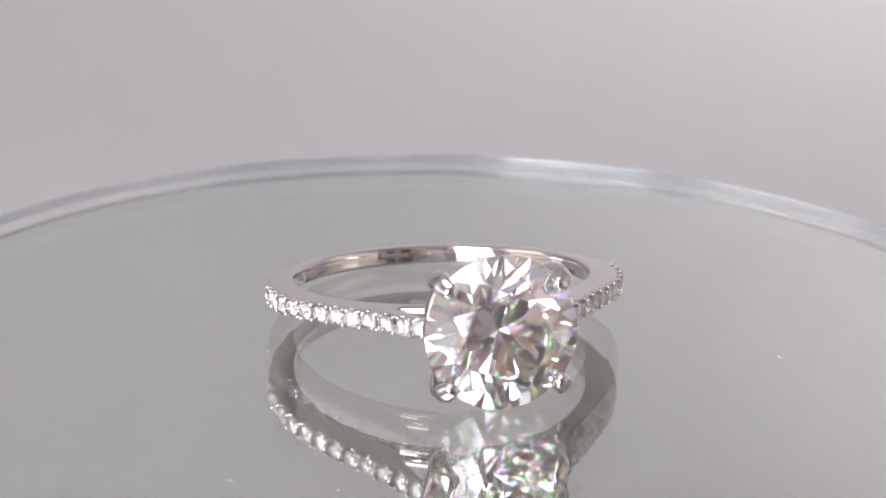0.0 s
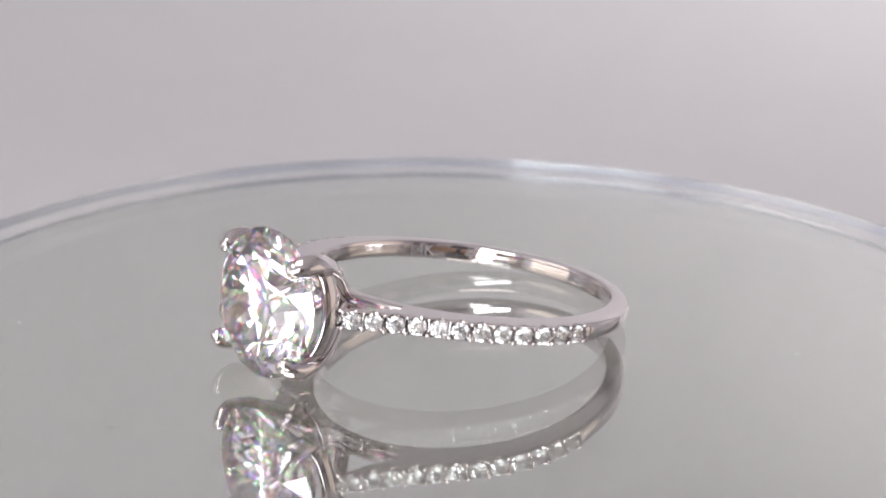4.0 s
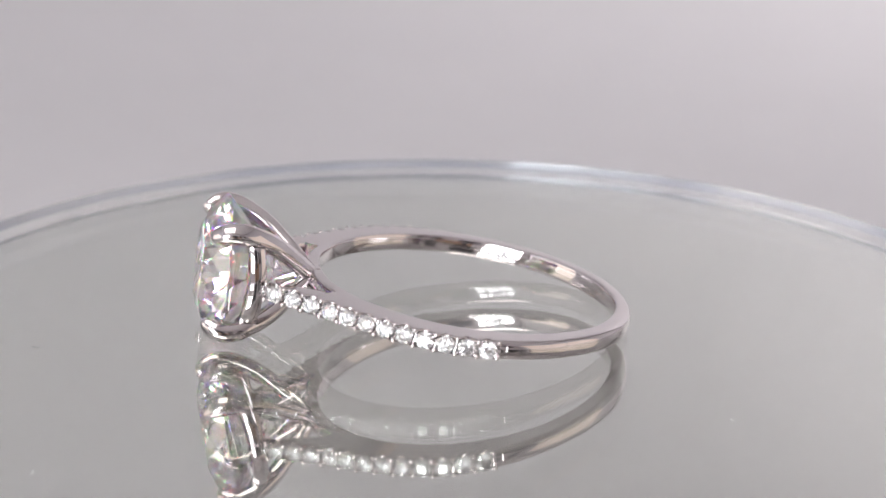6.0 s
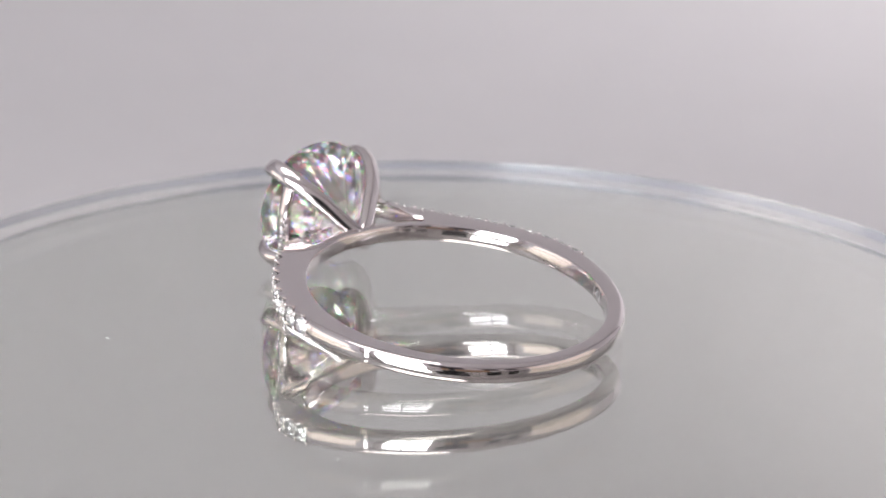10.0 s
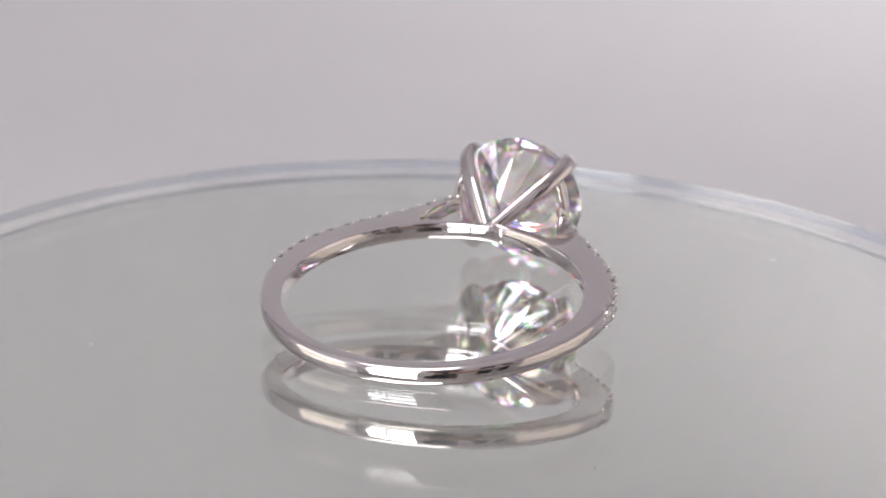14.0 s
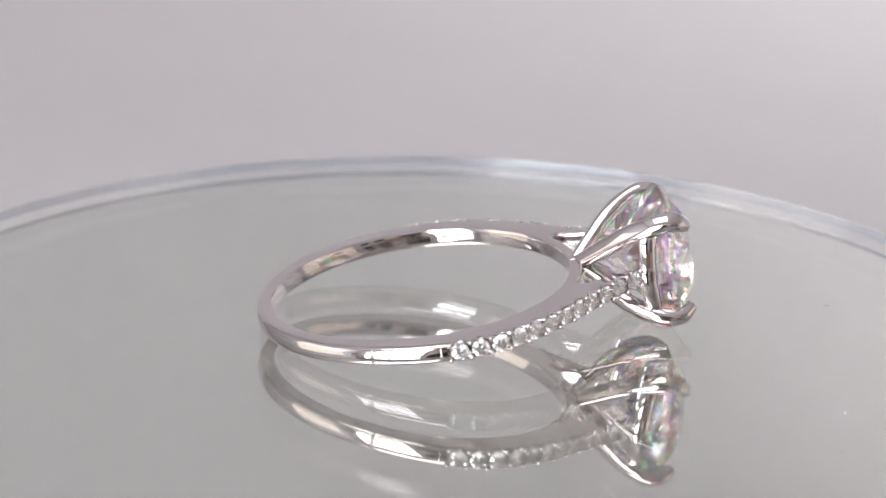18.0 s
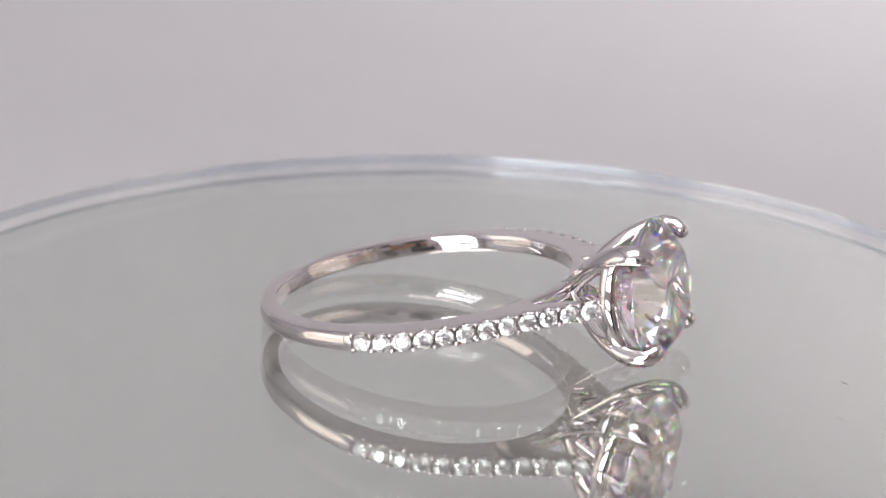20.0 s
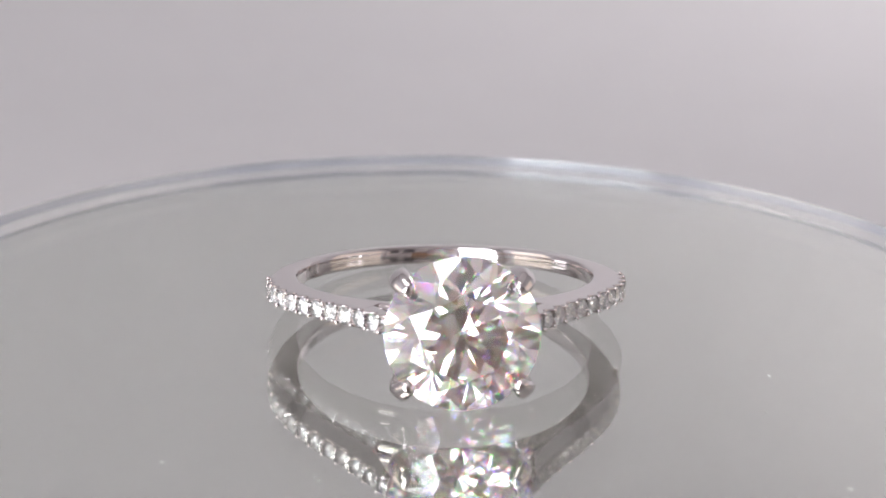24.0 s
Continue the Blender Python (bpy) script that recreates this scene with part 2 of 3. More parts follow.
# ---------------------------------------------------------------- the setting
def build_room():
    t = 0.12
    floor = box("floor", ROOM_X0 - t, ROOM_X1 + t, ROOM_Y0 - t, ROOM_Y1 + t, FLOOR_Z - t, FLOOR_Z, FLOORING)
    tagged(floor, "plain grey floor of the room", "floor", kind="structure")
    ceiling = box("ceiling", ROOM_X0 - t, ROOM_X1 + t, ROOM_Y0 - t, ROOM_Y1 + t, CEIL_Z, CEIL_Z + t, CEILING)
    tagged(ceiling, "plain pale grey painted ceiling", "ceiling", kind="structure")
    cube = ((0, 1, 3, 2), (4, 6, 7, 5), (0, 4, 5, 1), (2, 3, 7, 6), (0, 2, 6, 4), (1, 5, 7, 3))
    for name, across, lo, hi, u0, u1, (a, b, c, d) in (("wall_south", False, ROOM_Y0 - t, ROOM_Y0, ROOM_X0, ROOM_X1, WIN), ("wall_west", True, ROOM_X0 - t, ROOM_X0, ROOM_Y0 - t, ROOM_Y1 + t, WIN_W), ("wall_east", True, ROOM_X1, ROOM_X1 + t, ROOM_Y0 - t, ROOM_Y1 + t, WIN_E)):
        verts, faces = [], []
        for p0, p1, z0, z1 in ((u0, a, FLOOR_Z, CEIL_Z), (b, u1, FLOOR_Z, CEIL_Z), (a, b, FLOOR_Z, c), (a, b, d, CEIL_Z)):
            o = len(verts)
            verts += [(q, p, z) if across else (p, q, z) for p in (p0, p1) for q in (lo, hi) for z in (z0, z1)]
            faces += [tuple(o + i for i in f) for f in cube]
        tagged(mesh_object(name, verts, faces, WALL), "pale grey painted wall with a window opening", "wall", kind="structure")
    tagged(box("wall_north", ROOM_X0, ROOM_X1, ROOM_Y1, ROOM_Y1 + t, FLOOR_Z, CEIL_Z, WALL), "plain pale grey painted wall", "wall", kind="structure")
    # window frames with their bars; window_2 and window_3 only frame the added side fills
    for name, across, at, (a, b, c, d), cols, rows in (("window_1", False, ROOM_Y0, WIN, 2, 2), ("window_2", True, ROOM_X0, WIN_W, 1, 1), ("window_3", True, ROOM_X1, WIN_E, 1, 1)):
        win = new(name)
        win.location = (at, (a + b) / 2, c) if across else ((a + b) / 2, at, c)
        tagged(win, "white painted window with a lamp filling its opening", "window", kind="structure")
        inv = Matrix.Translation(win.location).inverted()
        w = 0.03
        bars = [("window_frame", a, a + w, c, d), ("window_frame", b - w, b, c, d), ("window_frame", a + w, b - w, c, c + w), ("window_frame", a + w, b - w, d - w, d)]
        bars += [("glazing_bar", a + (b - a) * i / cols - 0.015, a + (b - a) * i / cols + 0.015, c + w, d - w) for i in range(1, cols)]
        for i in range(1, rows):
            z = c + (d - c) * i / rows
            for j in range(cols):
                xa, xb = a + (b - a) * j / cols + (w if j == 0 else 0.015), a + (b - a) * (j + 1) / cols - (w if j == cols - 1 else 0.015)
                bars.append(("glazing_bar", xa, xb, z - 0.10, z + 0.10))
        for nm, p0, p1, z0, z1 in bars:
            if across:
                ob = box(nm, at - 0.02, at + 0.02, p0, p1, z0, z1, WHITE_PAINT, win)
            else:
                ob = box(nm, p0, p1, at - 0.02, at + 0.02, z0, z1, WHITE_PAINT, win)
            ob.matrix_parent_inverse = inv
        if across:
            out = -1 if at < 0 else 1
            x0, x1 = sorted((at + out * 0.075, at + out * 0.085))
            box("closing_sheet", x0, x1, a, b, c, d, CREAM, win, "unseen cream sheet closing the opening behind the lamp").matrix_parent_inverse = inv
    # smooth paper sheet on the table
    prof = [(-1.20 + 0.237 * i, 0.0) for i in range(11)]
    z = TABLE_Z
    verts, faces = [], []
    for s in (0.0, -0.004):
        for y, h in prof:
            verts += [(-0.85, y, z + h + s), (0.85, y, z + h + s)]
    k = len(prof)
    for i in range(k - 1):
        faces.append((2 * i, 2 * i + 1, 2 * i + 3, 2 * i + 2))
        o = 2 * k
        faces.append((o + 2 * i, o + 2 * i + 2, o + 2 * i + 3, o + 2 * i + 1))
        faces += [(2 * i, 2 * i + 2, o + 2 * i + 2, o + 2 * i), (2 * i + 1, o + 2 * i + 1, o + 2 * i + 3, 2 * i + 3)]
    faces += [(0, 2 * k, 2 * k + 1, 1), (2 * k - 2, 2 * k - 1, 4 * k - 1, 4 * k - 2)]
    tagged(mesh_object("backdrop", verts, faces, PAPER, smooth=True, angle=40), "smooth pale grey paper sheet laid on the table", "backdrop", kind="structure")
    # the table under it
    table = new("table")
    table.location = (0, -0.01, FLOOR_Z)
    tagged(table, "plain white work table under the backdrop", "table")
    inv = Matrix.Translation(table.location).inverted()
    top = z - 0.0045
    parts = [box("tabletop", -0.88, 0.88, -1.22, 1.2, top - 0.025, top, WHITE_PAINT, table, bevel=0.003)]
    parts += [box("leg", x - 0.025, x + 0.025, y - 0.025, y + 0.025, FLOOR_Z, top - 0.025, WHITE_PAINT, table) for x in (-0.82, 0.82) for y in (-1.16, 1.14)]
    for ob in parts:
        ob.matrix_parent_inverse = inv
    # dark and wooden things on the wall behind the camera, mirrored in the metal
    for x0, x1, z0, z1 in ((0.70, 1.0, 0.22, 0.85), (1.2, 1.5, 0.22, 0.85)):
        tagged(box("wall_screen", x0, x1, ROOM_Y0, ROOM_Y0 + 0.03, z0, z1, DARK, bevel=0.006), "dark flat screen hung on the wall", "screen", group="wall screens")
    tagged(box("wood_cabinet", -0.05, 0.66, ROOM_Y0, ROOM_Y0 + 0.22, FLOOR_Z, 0.22, WOOD, bevel=0.006), "tall brown wooden cabinet against the wall", "cabinet")
    # housing of the added backdrop spot on the ceiling, never in view
    lamp = new("backdrop_fill_housing")
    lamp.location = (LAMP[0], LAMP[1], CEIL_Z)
    tagged(lamp, "unseen added spot that brightens the wall and paper", "lamp")
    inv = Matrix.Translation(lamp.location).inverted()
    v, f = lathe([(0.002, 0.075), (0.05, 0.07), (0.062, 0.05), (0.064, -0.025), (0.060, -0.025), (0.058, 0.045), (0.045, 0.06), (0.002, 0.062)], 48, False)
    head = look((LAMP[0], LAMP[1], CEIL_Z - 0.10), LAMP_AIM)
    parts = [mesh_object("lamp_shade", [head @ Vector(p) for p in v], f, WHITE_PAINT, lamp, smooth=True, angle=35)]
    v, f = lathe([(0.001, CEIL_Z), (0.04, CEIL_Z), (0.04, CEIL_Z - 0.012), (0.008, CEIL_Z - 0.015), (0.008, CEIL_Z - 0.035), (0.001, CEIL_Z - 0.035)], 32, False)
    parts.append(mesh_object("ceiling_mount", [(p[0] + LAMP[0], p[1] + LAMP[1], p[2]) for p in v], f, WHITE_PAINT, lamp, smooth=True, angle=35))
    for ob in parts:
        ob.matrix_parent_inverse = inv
    # frame around the added stone fill, out of view
    panel = new("stone_fill_frame")
    panel.location = (PANEL[0], PANEL[1], CEIL_Z)
    tagged(panel, "thin white frame around an unseen added fill lamp", "lamp")
    u, v = PANEL[2] / 2 + 0.005, PANEL[3] / 2 + 0.005
    for x0, x1, y0, y1 in ((-u - 0.03, -u, -v - 0.03, v + 0.03), (u, u + 0.03, -v - 0.03, v + 0.03), (-u, u, -v - 0.03, -v), (-u, u, v, v + 0.03)):
        box("panel_frame", x0, x1, y0, y1, -0.04, 0, WHITE_PAINT, panel)
    # stand under the mirror
    v, f = lathe([(0.001, TABLE_Z + 0.0005), (0.045, TABLE_Z + 0.0005), (0.047, TABLE_Z + 0.003), (0.045, TABLE_Z + 0.012), (0.016, TABLE_Z + 0.016), (0.014, TABLE_Z + 0.03),
                  (0.014, -0.016), (0.024, -0.011), (0.026, -0.009), (0.026, -3.16 * MM), (0.001, -3.16 * MM)], 64)
    tagged(mesh_object("turntable_stand", v, f, WHITE_PAINT, smooth=True, angle=35), "white round stand carrying the mirror plate", "stand")
    # the camera's body on its holder, mirrored in the metal
    phone = new("small_camera")
    phone.location = (0.009, -0.13, TABLE_Z)
    tagged(phone, "small dark grey camera on a thin upright holder", "camera")
    inv = Matrix.Translation(phone.location).inverted()
    mm = eye_pose()
    parts = []
    for nm, mat, b, x0, x1, y0, y1, z0, z1 in (("camera_body", GREY_CASE, 0.003, -0.013, 0.026, -0.013, 0.026, 0.0034, 0.0154), ("lens_plate", DARK, 0.0004, -0.011, 0.012, -0.011, 0.013, 0.0022, 0.0033)):
        ob = box(nm, x0, x1, y0, y1, z0, z1, mat, phone, bevel=b)
        ob.data.transform(mm)
        parts.append(ob)
    low = (mm @ Vector((0.009, -0.016, 0.010))).z
    y = (mm @ Vector((0.009, -0.016, 0.010))).y
    parts.append(box("clamp", -0.004, 0.022, y - 0.012, y + 0.008, low - 0.012, low + 0.002, DARK, phone, bevel=0.002))
    v, f = lathe([(0.001, TABLE_Z + 0.0005), (0.04, TABLE_Z + 0.0005), (0.04, TABLE_Z + 0.008), (0.005, TABLE_Z + 0.010), (0.004, low - 0.011), (0.001, low - 0.011)], 40)
    parts.append(mesh_object("pole", [(p[0] + 0.009, p[1] + y - 0.002, p[2]) for p in v], f, DARK, phone, smooth=True, angle=35))
    for ob in parts:
        ob.matrix_parent_inverse = inv


build_room()

# ---------------------------------------------------------------- the mirror plate
PLATE_R, GLASS_T = 32.2, 2.9
PLATE_OFF = (0.7 * math.cos(radians(68)), 0.7 * math.sin(radians(68)))


def build_mirror():
    plate = new("mirror_plate")
    tagged(plate, "round thick glass mirror plate with a polished edge", "mirror")
    r, t = PLATE_R, GLASS_T
    place = lambda v: [((x + PLATE_OFF[0]) * MM, (y + PLATE_OFF[1]) * MM, z * MM) for x, y, z in v]
    v, f = lathe([(0, 0.0), (12, 0.0), (r - 1.0, 0.0), (r - 0.22, 0.0), (r - 0.08, -0.05), (r, -0.2), (r, -t), (12, -t), (0, -t)], 256, False)
    glass = mesh_object("glass", place(v), f, GLASS, plate, "clear thick glass pane with a polished rim", smooth=True, angle=2)
    glass.data.materials.append(SATIN)
    edge = (r - 0.2) * MM
    for q in glass.data.polygons:
        c = q.center
        if math.hypot(c.x - PLATE_OFF[0] * MM, c.y - PLATE_OFF[1] * MM) > edge and c.z > -2.85 * MM:
            q.material_index = 1
    glass.visible_shadow = False
    v, f = lathe([(0, -t - 0.02), (r - 1.3, -t - 0.02), (r - 1.3, -t - 0.25), (0, -t - 0.25)], 192, False)
    mesh_object("silver_backing", place(v), f, SILVER, plate, "bright silvered backing", smooth=True, angle=30)
    rng = random.Random(11)
    for x, y, w, mat, nm in ((5.9, -20.3, 0.55, DUST, "lint"), (-11.4, 5.4, 0.30, DUST, "speck"), (-9.0, -5.1, 0.22, DUST, "speck"), (-1.6, -15.1, 0.24, DUST, "speck"), (-9.1, -20.2, 0.26, LINT, "speck"),
                             (-10.2, 2.4, 0.14, DUST, "speck"), (20.5, -16.8, 0.30, LINT, "speck"), (17.0, -4.3, 0.35, LINT, "speck"), (12.0, 14.0, 0.2, LINT, "speck"), (-16.0, 11.0, 0.2, DUST, "speck")):
        turn = rng.uniform(0, 3.1)
        pts = [(x + w * (k - 1.5) / 3 * math.cos(turn) + rng.uniform(-0.12, 0.12) * w, y + w * (k - 1.5) / 3 * math.sin(turn) + rng.uniform(-0.12, 0.12) * w, 0.03) for k in range(4)]
        v, f = tube(pts, (0.02, 0.035, 0.03, 0.015), 0.6, (0, 0, 1), 6, 10, 2)
        mesh_object(nm, [Vector(q) * MM for q in v], f, mat, plate, "tiny dust on the glass", smooth=True)
    return plate


mirror_plate = build_mirror()


# ---------------------------------------------------------------- the ring
def brilliant(radius, table=0.56, crown=34.5, pavilion=40.8, star=0.745, lower=0.23, girdle=0.035, split=2):
    """A round brilliant with its facets; the table looks along +z, the girdle lies about z = 0."""
    tc, tp = math.tan(radians(crown)), math.tan(radians(pavilion))
    g = girdle / 2
    polar = lambda r, a, z: Vector((r * math.cos(radians(a)), r * math.sin(radians(a)), z))
    faces = []
    tab = [polar(table, 45 * k, (1 - table) * tc + g) for k in range(8)]
    faces.append(tab)
    c22 = math.cos(radians(22.5))

    def on_plane(a, b, c, ang):
        n = (b - a).cross(c - a)
        p = polar(1, ang, 0)
        return Vector((p.x, p.y, a.z - (n.x * (p.x - a.x) + n.y * (p.y - a.y)) / n.z))

    for k in range(8):
        a = 45 * k
        m0, m1 = polar(star, a - 22.5, (1 - star * c22) * tc + g), polar(star, a + 22.5, (1 - star * c22) * tc + g)
        gp = polar(1, a, g)
        faces.append([tab[k], m0, gp, m1])
        faces.append([tab[k], m1, tab[(k + 1) % 8]])
        p0, p1 = polar(lower, a - 22.5, -(1 - lower * c22) * tp - g), polar(lower, a + 22.5, -(1 - lower * c22) * tp - g)
        culet, gl = Vector((0, 0, -tp - g)), polar(1, a, -g)
        faces.append([culet, p1, gl, p0])
        for s in (1, -1):
            mm, pp = (m1, p1) if s > 0 else (m0, p0)
            e, el = polar(1, a + s * 22.5, g), polar(1, a + s * 22.5, -g)
            angs = [a + s * 22.5 * i / split for i in range(split + 1)]
            ups = [gp] + [on_plane(mm, gp, e, q) for q in angs[1:-1]] + [e]
            los = [gl] + [on_plane(pp, gl, el, q) for q in angs[1:-1]] + [el]
            faces.append([mm, *ups])
            faces.append([pp, *los])
            for i in range(split):
                faces.append([ups[i], ups[i + 1], los[i + 1], los[i]])
    verts, index, out = [], {}, []
    for fc in faces:
        ids = []
        for p in fc:
            key = (round(p.x, 5), round(p.y, 5), round(p.z, 5))
            if key not in index:
                index[key] = len(verts)
                verts.append(Vector(key) * radius)
            if index[key] not in ids:
                ids.append(index[key])
        out.append(tuple(ids))
    return verts, out


INNER_C, INNER_R = -1.134, 7.832
OUTER_C, OUTER_R = -0.64, 9.20
BAND_H = 0.48                       # half the band's width along the finger
LINE_DIR = Vector((0.803, -0.596, 0))   # the way of the cathedral arm up to the head
APEX = 31.0                         # where the slot between arm and band closes
SHOULDER_A = (15, 18, 22.6, 27, 33, 39, 45, 52, 58, 65, 72, 78, 85, 92, 97, 106, 118)
SHOULDER_R = (11.12, 10.70, 10.14, 9.70, 9.28, 9.04, 8.92, 8.88, 8.93, 9.03, 9.17, 9.29, 9.37, 9.42, 9.44, 9.46, 9.52)


def inner_radius(a):
    ca, sa = math.cos(radians(a)), math.sin(radians(a))
    return INNER_C * ca + math.sqrt(INNER_R ** 2 - (INNER_C * sa) ** 2)


def outer_line(a):
    """Outer radius of the band, a degrees from the big stone's direction, with the shoulder's arm carried on to the head."""
    a = abs((a + 180) % 360 - 180)
    if a >= SHOULDER_A[-1]:
        ca, sa = math.cos(radians(a)), math.sin(radians(a))
        return OUTER_C * ca + math.sqrt(OUTER_R ** 2 - (OUTER_C * sa) ** 2)
    ks, rs = SHOULDER_A, SHOULDER_R
    i = min(max(sum(k <= a for k in ks) - 1, 0), len(ks) - 2)

    def slope(j):
        lo, hi = max(j - 1, 0), min(j + 1, len(ks) - 1)
        return (rs[hi] - rs[lo]) / (ks[hi] - ks[lo])

    w = ks[i + 1] - ks[i]
    u = (a - ks[i]) / w
    return (rs[i] * (1 + 2 * u) * (1 - u) ** 2 + slope(i) * w * u * (1 - u) ** 2
            + rs[i + 1] * u * u * (3 - 2 * u) + slope(i + 1) * w * u * u * (u - 1))


def outer_radius(a):
    """As outer_line, but under the head only the thin band is left below the slot."""
    d = abs((a + 180) % 360 - 180)
    return outer_line(a) if d >= APEX else inner_radius(a) + 0.80


PITCH_STONE = 1.05


def seats():
    """Angles of the twelve stones of a shoulder, from the head outwards."""
    at = lambda a: Vector((math.cos(radians(a)), math.sin(radians(a)), 0)) * outer_line(a)
    out = [91.4]
    while len(out) < 12:
        a = out[-1]
        while (at(a) - at(out[-1])).length < PITCH_STONE:
            a -= 0.02
        out.append(a)
    return out[::-1]


SEATS = seats()
STONE_R = 0.46
HEAD_Y, HEAD_Z = -0.18, 0.08       # the head's shift off the band's middle, chosen to fit the camera's view
GEM_X, GEM_R, GEM_TURN = 11.80, 3.69, 0.0


def build_ring():
    ring = new("diamond_ring")
    tagged(ring, "polished white gold diamond ring lying on a mirror", "ring")
    hi = SEATS[-1] + 3.2

    def put(name, v, f, mat, label="", smooth=True, angle=40):
        return mesh_object(name, [Vector(p) * MM for p in v], f, mat, ring, label, smooth, angle)

    # shank
    steps, verts, faces = 720, [], []
    for i in range(steps):
        a = 360 * i / steps
        d = abs((a + 180) % 360 - 180)
        ri, ro, h = inner_radius(a) - (0.022 if d < 7.6 else 0.0), outer_radius(a), BAND_H
        paved = APEX <= d < hi
        near = min(abs(d - q) for q in SEATS)
        cut = 0.27 * max(0, 1 - (near / 2.3) ** 2) if paved else 0.0
        deep = 0.25 + 0.39 * max(0, 1 - near / 3.0)
        h += 0.03 * min(max((d - 110) / 40, 0), 1)
        side = [(ri - 0.03, 0), (ri - 0.015, h - 0.22), (ri + 0.01, h - 0.10), (ri + 0.05, h - 0.03), (ri + 0.11, h), (ri + 0.16, h)]
        if paved:
            side += [(ro - 0.40, h), (ro - 0.36, h), (ro - 0.12 - cut, h - 0.01), (ro - 0.05 - cut, h - 0.04), (ro - 0.04 - cut, h - 0.07), (ro - min(0.28, deep), h - 0.09), (ro - deep, 0.10), (ro - deep, 0)]
        else:
            side += [(ro - 0.34, h), (ro - 0.29, h), (ro - 0.16, h - 0.045), (ro - 0.075, h - 0.13), (ro - 0.028, h - 0.24), (ro - 0.007, 0.12), (ro, 0.07), (ro, 0)]
        prof = side + [(r, -z) for r, z in reversed(side[1:-1])]
        k = len(prof)
        verts += [(r * math.cos(radians(a)), r * math.sin(radians(a)), z) for r, z in prof]
    for i in range(steps):
        j = (i + 1) % steps
        for q in range(k):
            r = (q + 1) % k
            faces.append((i * k + q, j * k + q, j * k + r, i * k + r))
    put("shank", verts, faces, GOLD, "polished white gold band", angle=28)

    # arms of the cathedral shoulders
    for s in (1, -1):
        verts, faces, n = [], [], 60
        for i in range(n):
            a = 18.0 + (39 - 18.0) * i / (n - 1)
            r = outer_line(a)
            p = Vector((r * math.cos(radians(a)), r * math.sin(radians(a)), 0))
            t = LINE_DIR
            o = Vector((-t.y, t.x, 0))
            near = min(abs(a - q) for q in [SEATS[0] - 3.4] + SEATS)
            cut = 0.27 * max(0, 1 - (near / 2.0) ** 2)
            deep = 0.25 + 0.35 * max(0, 1 - near / 2.5)
            h, thick = BAND_H - 0.005, 0.60 + 0.66 * min(max((a - 21) / (APEX - 21), 0), 1)
            prof = [(-thick, h - 0.20), (-thick + 0.03, h - 0.08), (-thick + 0.10, h), (-0.40, h), (-0.36, h), (-0.12 - cut, h - 0.01), (-0.05 - cut, h - 0.04), (-0.04 - cut, h - 0.07), (-min(0.28, deep), h - 0.09), (-deep, 0.10)]
            prof += [(d, -z) for d, z in reversed(prof)]
            for d, z in prof:
                q = p + o * d
                verts.append((q.x, q.y * s, z))
        k = len(prof)
        for i in range(n - 1):
            for q in range(k):
                r = (q + 1) % k
                faces.append((i * k + q, i * k + r, (i + 1) * k + r, (i + 1) * k + q))
        faces += [tuple(range(k)), tuple(range((n - 1) * k, n * k))]
        put("shoulder", verts, faces, GOLD, angle=28)

    # head: four claws and two side rails
    for sy in (1, -1):
        for sz in (1, -1):
            pts = [(7.25, 0.25, 0.08), (8.3, 1.14, 0.96), (9.45, 2.04, 1.86), (10.6, 2.66, 2.42), (11.45, 2.88, 2.62), (12.05, 2.84, 2.56), (12.42, 2.66, 2.38)]
            v, f = tube([(x, y * sy + HEAD_Y * min((x - 7.5) / 2, 1), z * (0.97 if sz > 0 else -1) + HEAD_Z) for x, y, z in pts], (0.44, 0.48, 0.51, 0.53, 0.53, 0.50, 0.42), 0.86, (0, sy, sz), 24, 44, 5, 0.72)
            put("claw", v, f, GOLD, angle=60)
        pts = [(10.65, 2.5, 2.2), (10.5, 2.85, 1.7), (10.4, 3.08, 0.85), (10.35, 3.16, 0), (10.4, 3.08, -0.85), (10.5, 2.85, -1.7), (10.65, 2.5, -2.2)]
        v, f = tube([(x, y * sy + HEAD_Y, z + HEAD_Z) for x, y, z in pts], (0.32, 0.29, 0.29, 0.30, 0.29, 0.29, 0.32), 1.6, (1, 0, 0), 18, 40, 3)
        put("side_rail", v, f, GOLD, angle=60)
    base = box("head_base", 6.74 * MM, 7.95 * MM, -0.45 * MM, 0.45 * MM, -0.52 * MM, 0.52 * MM, GOLD, ring, bevel=0.10 * MM)
    for q in base.data.polygons:
        q.use_smooth = True

    # the big stone
    v, f = brilliant(GEM_R)
    turn = Matrix.Rotation(radians(90), 4, "Y") @ Matrix.Rotation(radians(GEM_TURN), 4, "Z")
    put("centre_diamond", [turn @ p + Vector((GEM_X, HEAD_Y, HEAD_Z)) for p in v], f, DIAMOND, "large clear round brilliant diamond", smooth=False)

    # small stones and beads along both shoulders
    v, f = brilliant(STONE_R, 0.58, split=1)
    stone = bpy.data.meshes.new("accent_diamond")
    stone.from_pydata([tuple(p * MM) for p in v], [], f)
    bm = bmesh.new()
    bm.from_mesh(stone)
    bmesh.ops.recalc_face_normals(bm, faces=bm.faces)
    bm.to_mesh(stone)
    bm.free()
    stone.materials.append(ACCENT)
    bm = bmesh.new()
    bmesh.ops.create_icosphere(bm, subdivisions=2, radius=0.125 * MM)
    for q in bm.faces:
        q.smooth = True
    bead = bpy.data.meshes.new("bead")
    bm.to_mesh(bead)
    bm.free()
    bead.materials.append(GOLD)
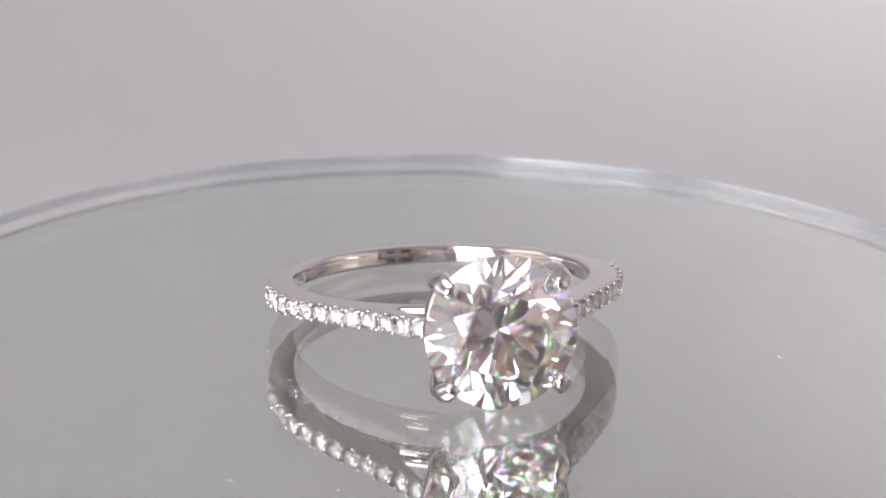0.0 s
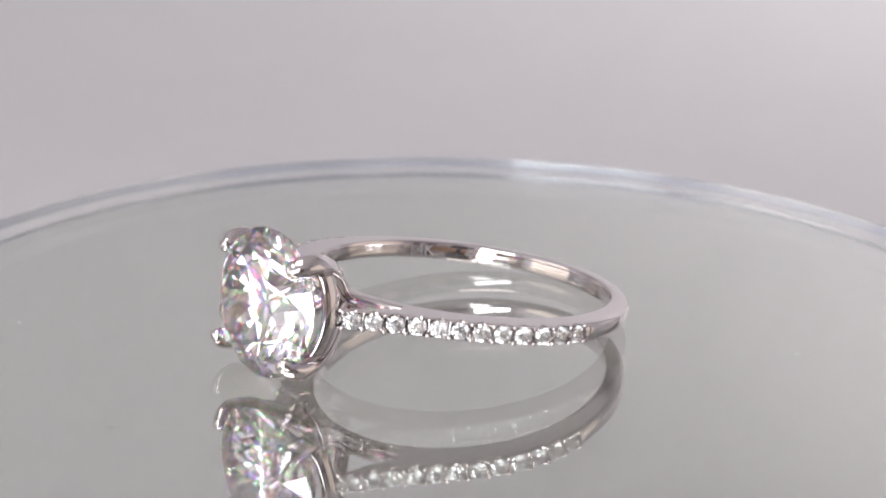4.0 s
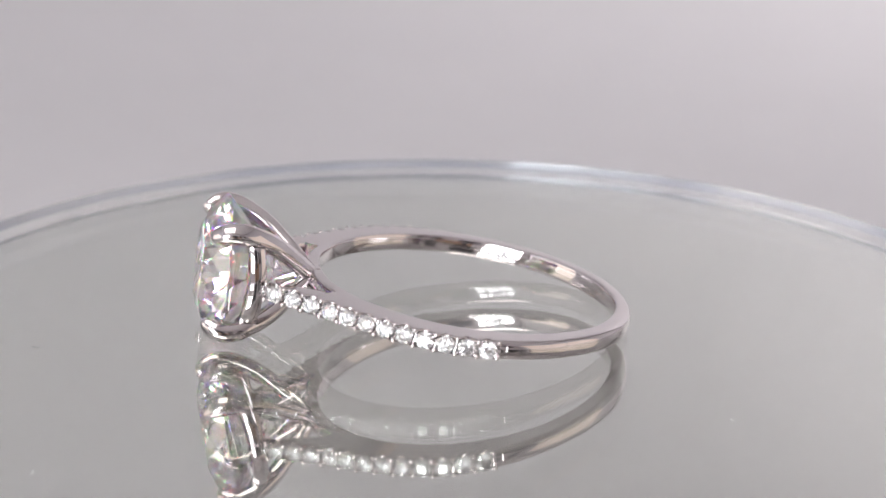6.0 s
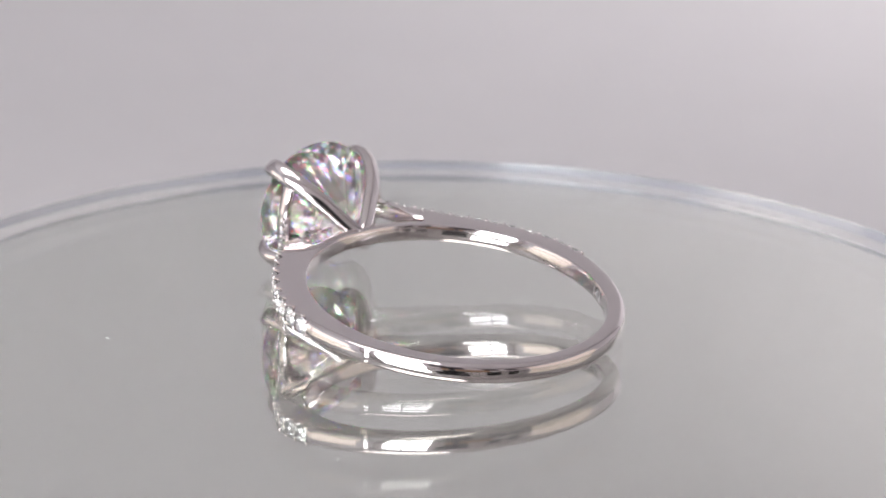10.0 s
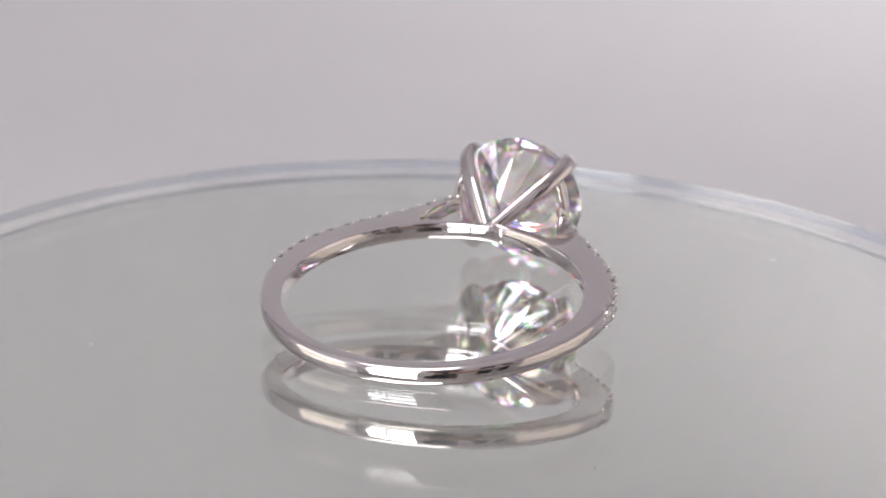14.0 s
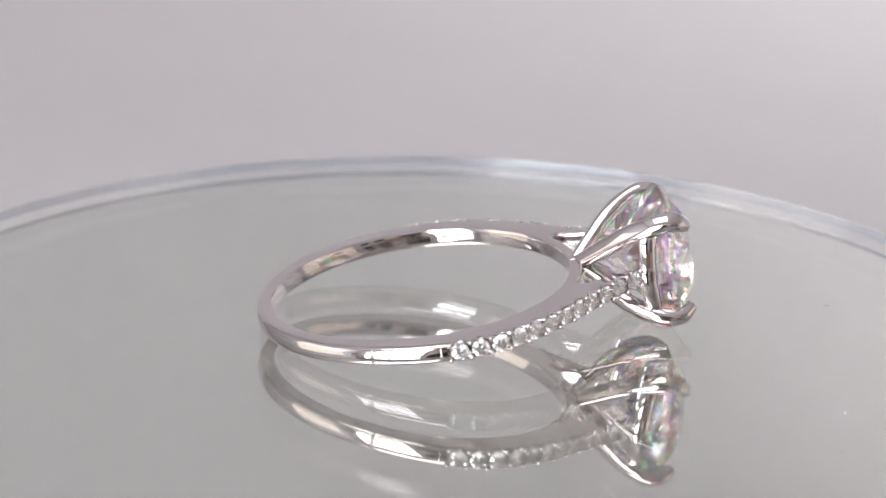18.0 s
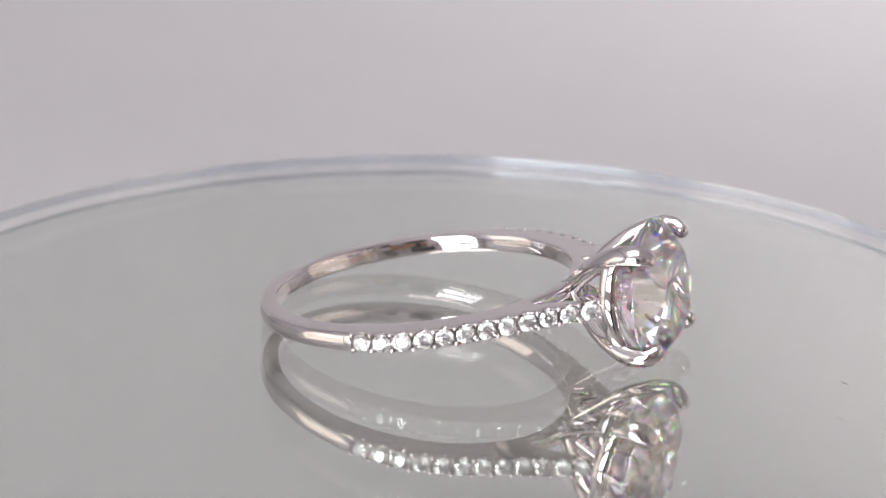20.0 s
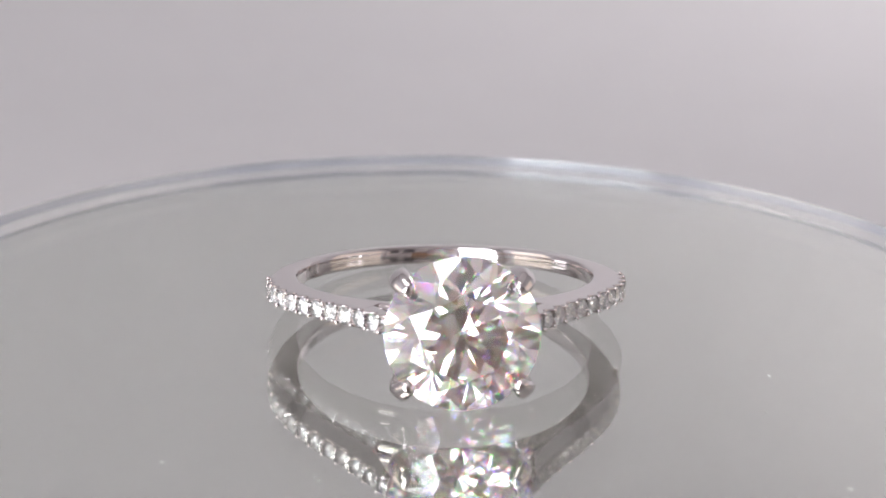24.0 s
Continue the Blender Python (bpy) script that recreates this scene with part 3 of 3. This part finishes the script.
    rng = random.Random(4)

    def frame_at(a, s, lift, z):
        r, r2 = outer_line(a), outer_line(a + 0.4)
        p, p2 = [Vector((w * math.cos(radians(q)), w * math.sin(radians(q)), 0)) for w, q in ((r, a), (r2, a + 0.4))]
        t = (p2 - p).normalized()
        o = Vector((t.y, -t.x, 0))
        if o.dot(p) < 0:
            o = -o
        p = p + o * lift
        o, t = Vector((o.x, o.y * s, 0)), Vector((t.x, t.y * s, 0))
        y = o.cross(t)
        m = Matrix((t, y * 1, o)).transposed() if t.cross(y).dot(o) > 0 else Matrix((t, -y, o)).transposed()
        return Matrix.Translation(Vector((p.x, p.y * s, z)) * MM) @ m.to_4x4()

    for s in (1, -1):
        for a in [SEATS[0] - 3.4] + SEATS:
            ob = new("accent_diamond", stone)
            ob.parent = ring
            ob.matrix_local = frame_at(a, s, -0.10, 0) @ pose(0, 0, 0, rng.uniform(-3, 3), rng.uniform(-3, 3), rng.uniform(0, 45)) @ Matrix.Scale(0.55 if a < SEATS[0] else 1.0, 4)
        gaps = [SEATS[0] - 2.2] + [(p + q) / 2 for p, q in zip(SEATS, SEATS[1:])] + [SEATS[-1] + 2.9]
        for a in gaps:
            for z in (0.39, -0.39):
                ob = new("bead", bead)
                ob.parent = ring
                ob.matrix_local = frame_at(a, s, -0.06, z)
    # bright cut that ends each row of stones
        v, f = tube([(0, 0, -0.30), (0, 0, 0), (0, 0, 0.30)], (0.02, 0.035, 0.02), 1.0, (1, 0, 0), 8, 8, 2)
        a = SEATS[-1] + 5.6
        r = outer_radius(a) - 0.01
        put("end_cut", [Vector(p) + Vector((r * math.cos(radians(a)), s * r * math.sin(radians(a)), 0)) for p in v], f, GOLD, "bright-cut notch")

    # purity mark inside the band
    text = bpy.data.curves.new("purity_mark", "FONT")
    text.body, text.size, text.extrude = "14K", 0.86, 0.0
    text.align_x, text.align_y = "CENTER", "CENTER"
    holder = new("purity_mark_outline", text)
    bpy.context.view_layer.update()
    me = bpy.data.meshes.new_from_object(holder)
    bpy.data.objects.remove(holder)
    bm = bmesh.new()
    bm.from_mesh(me)
    bmesh.ops.triangulate(bm, faces=bm.faces)
    bmesh.ops.subdivide_edges(bm, edges=[e for e in bm.edges if e.calc_length() > 0.12], cuts=2, use_grid_fill=True)
    for q in bm.verts:
        a = radians(-122.5) - q.co.x / INNER_R
        r = inner_radius(math.degrees(a)) - 0.055
        q.co = Vector((r * math.cos(a), r * math.sin(a), q.co.y)) * MM
    bm.to_mesh(me)
    bm.free()
    me.materials.clear()
    me.materials.append(FROSTED)
    mark = new("purity_mark", me)
    mark.parent = ring
    tagged(mark, "engraved letters 14K")
    return ring


ring = build_ring()


# ---------------------------------------------------------------- what moves
def motions():
    plate_rows, ring_rows = [], []
    for i in range(25):
        turn = START - 360 * i / PERIOD
        plate_rows.append((float(i), pose(0, 0, 0, 0, 0, turn - START)))
        ring_rows.append((float(i), pose(RING_DX * MM, RING_DY * MM, RING_Z * MM, 0, 0, turn) @ pose(0, 0, 0, 0, -TILT, 0) @ pose(0, 0, 0, RING_ROLL, 0, 0) @ pose(-0.06 * MM, 0.14 * MM, 0)))
    walk(mirror_plate, plate_rows)
    walk(ring, ring_rows)


motions()
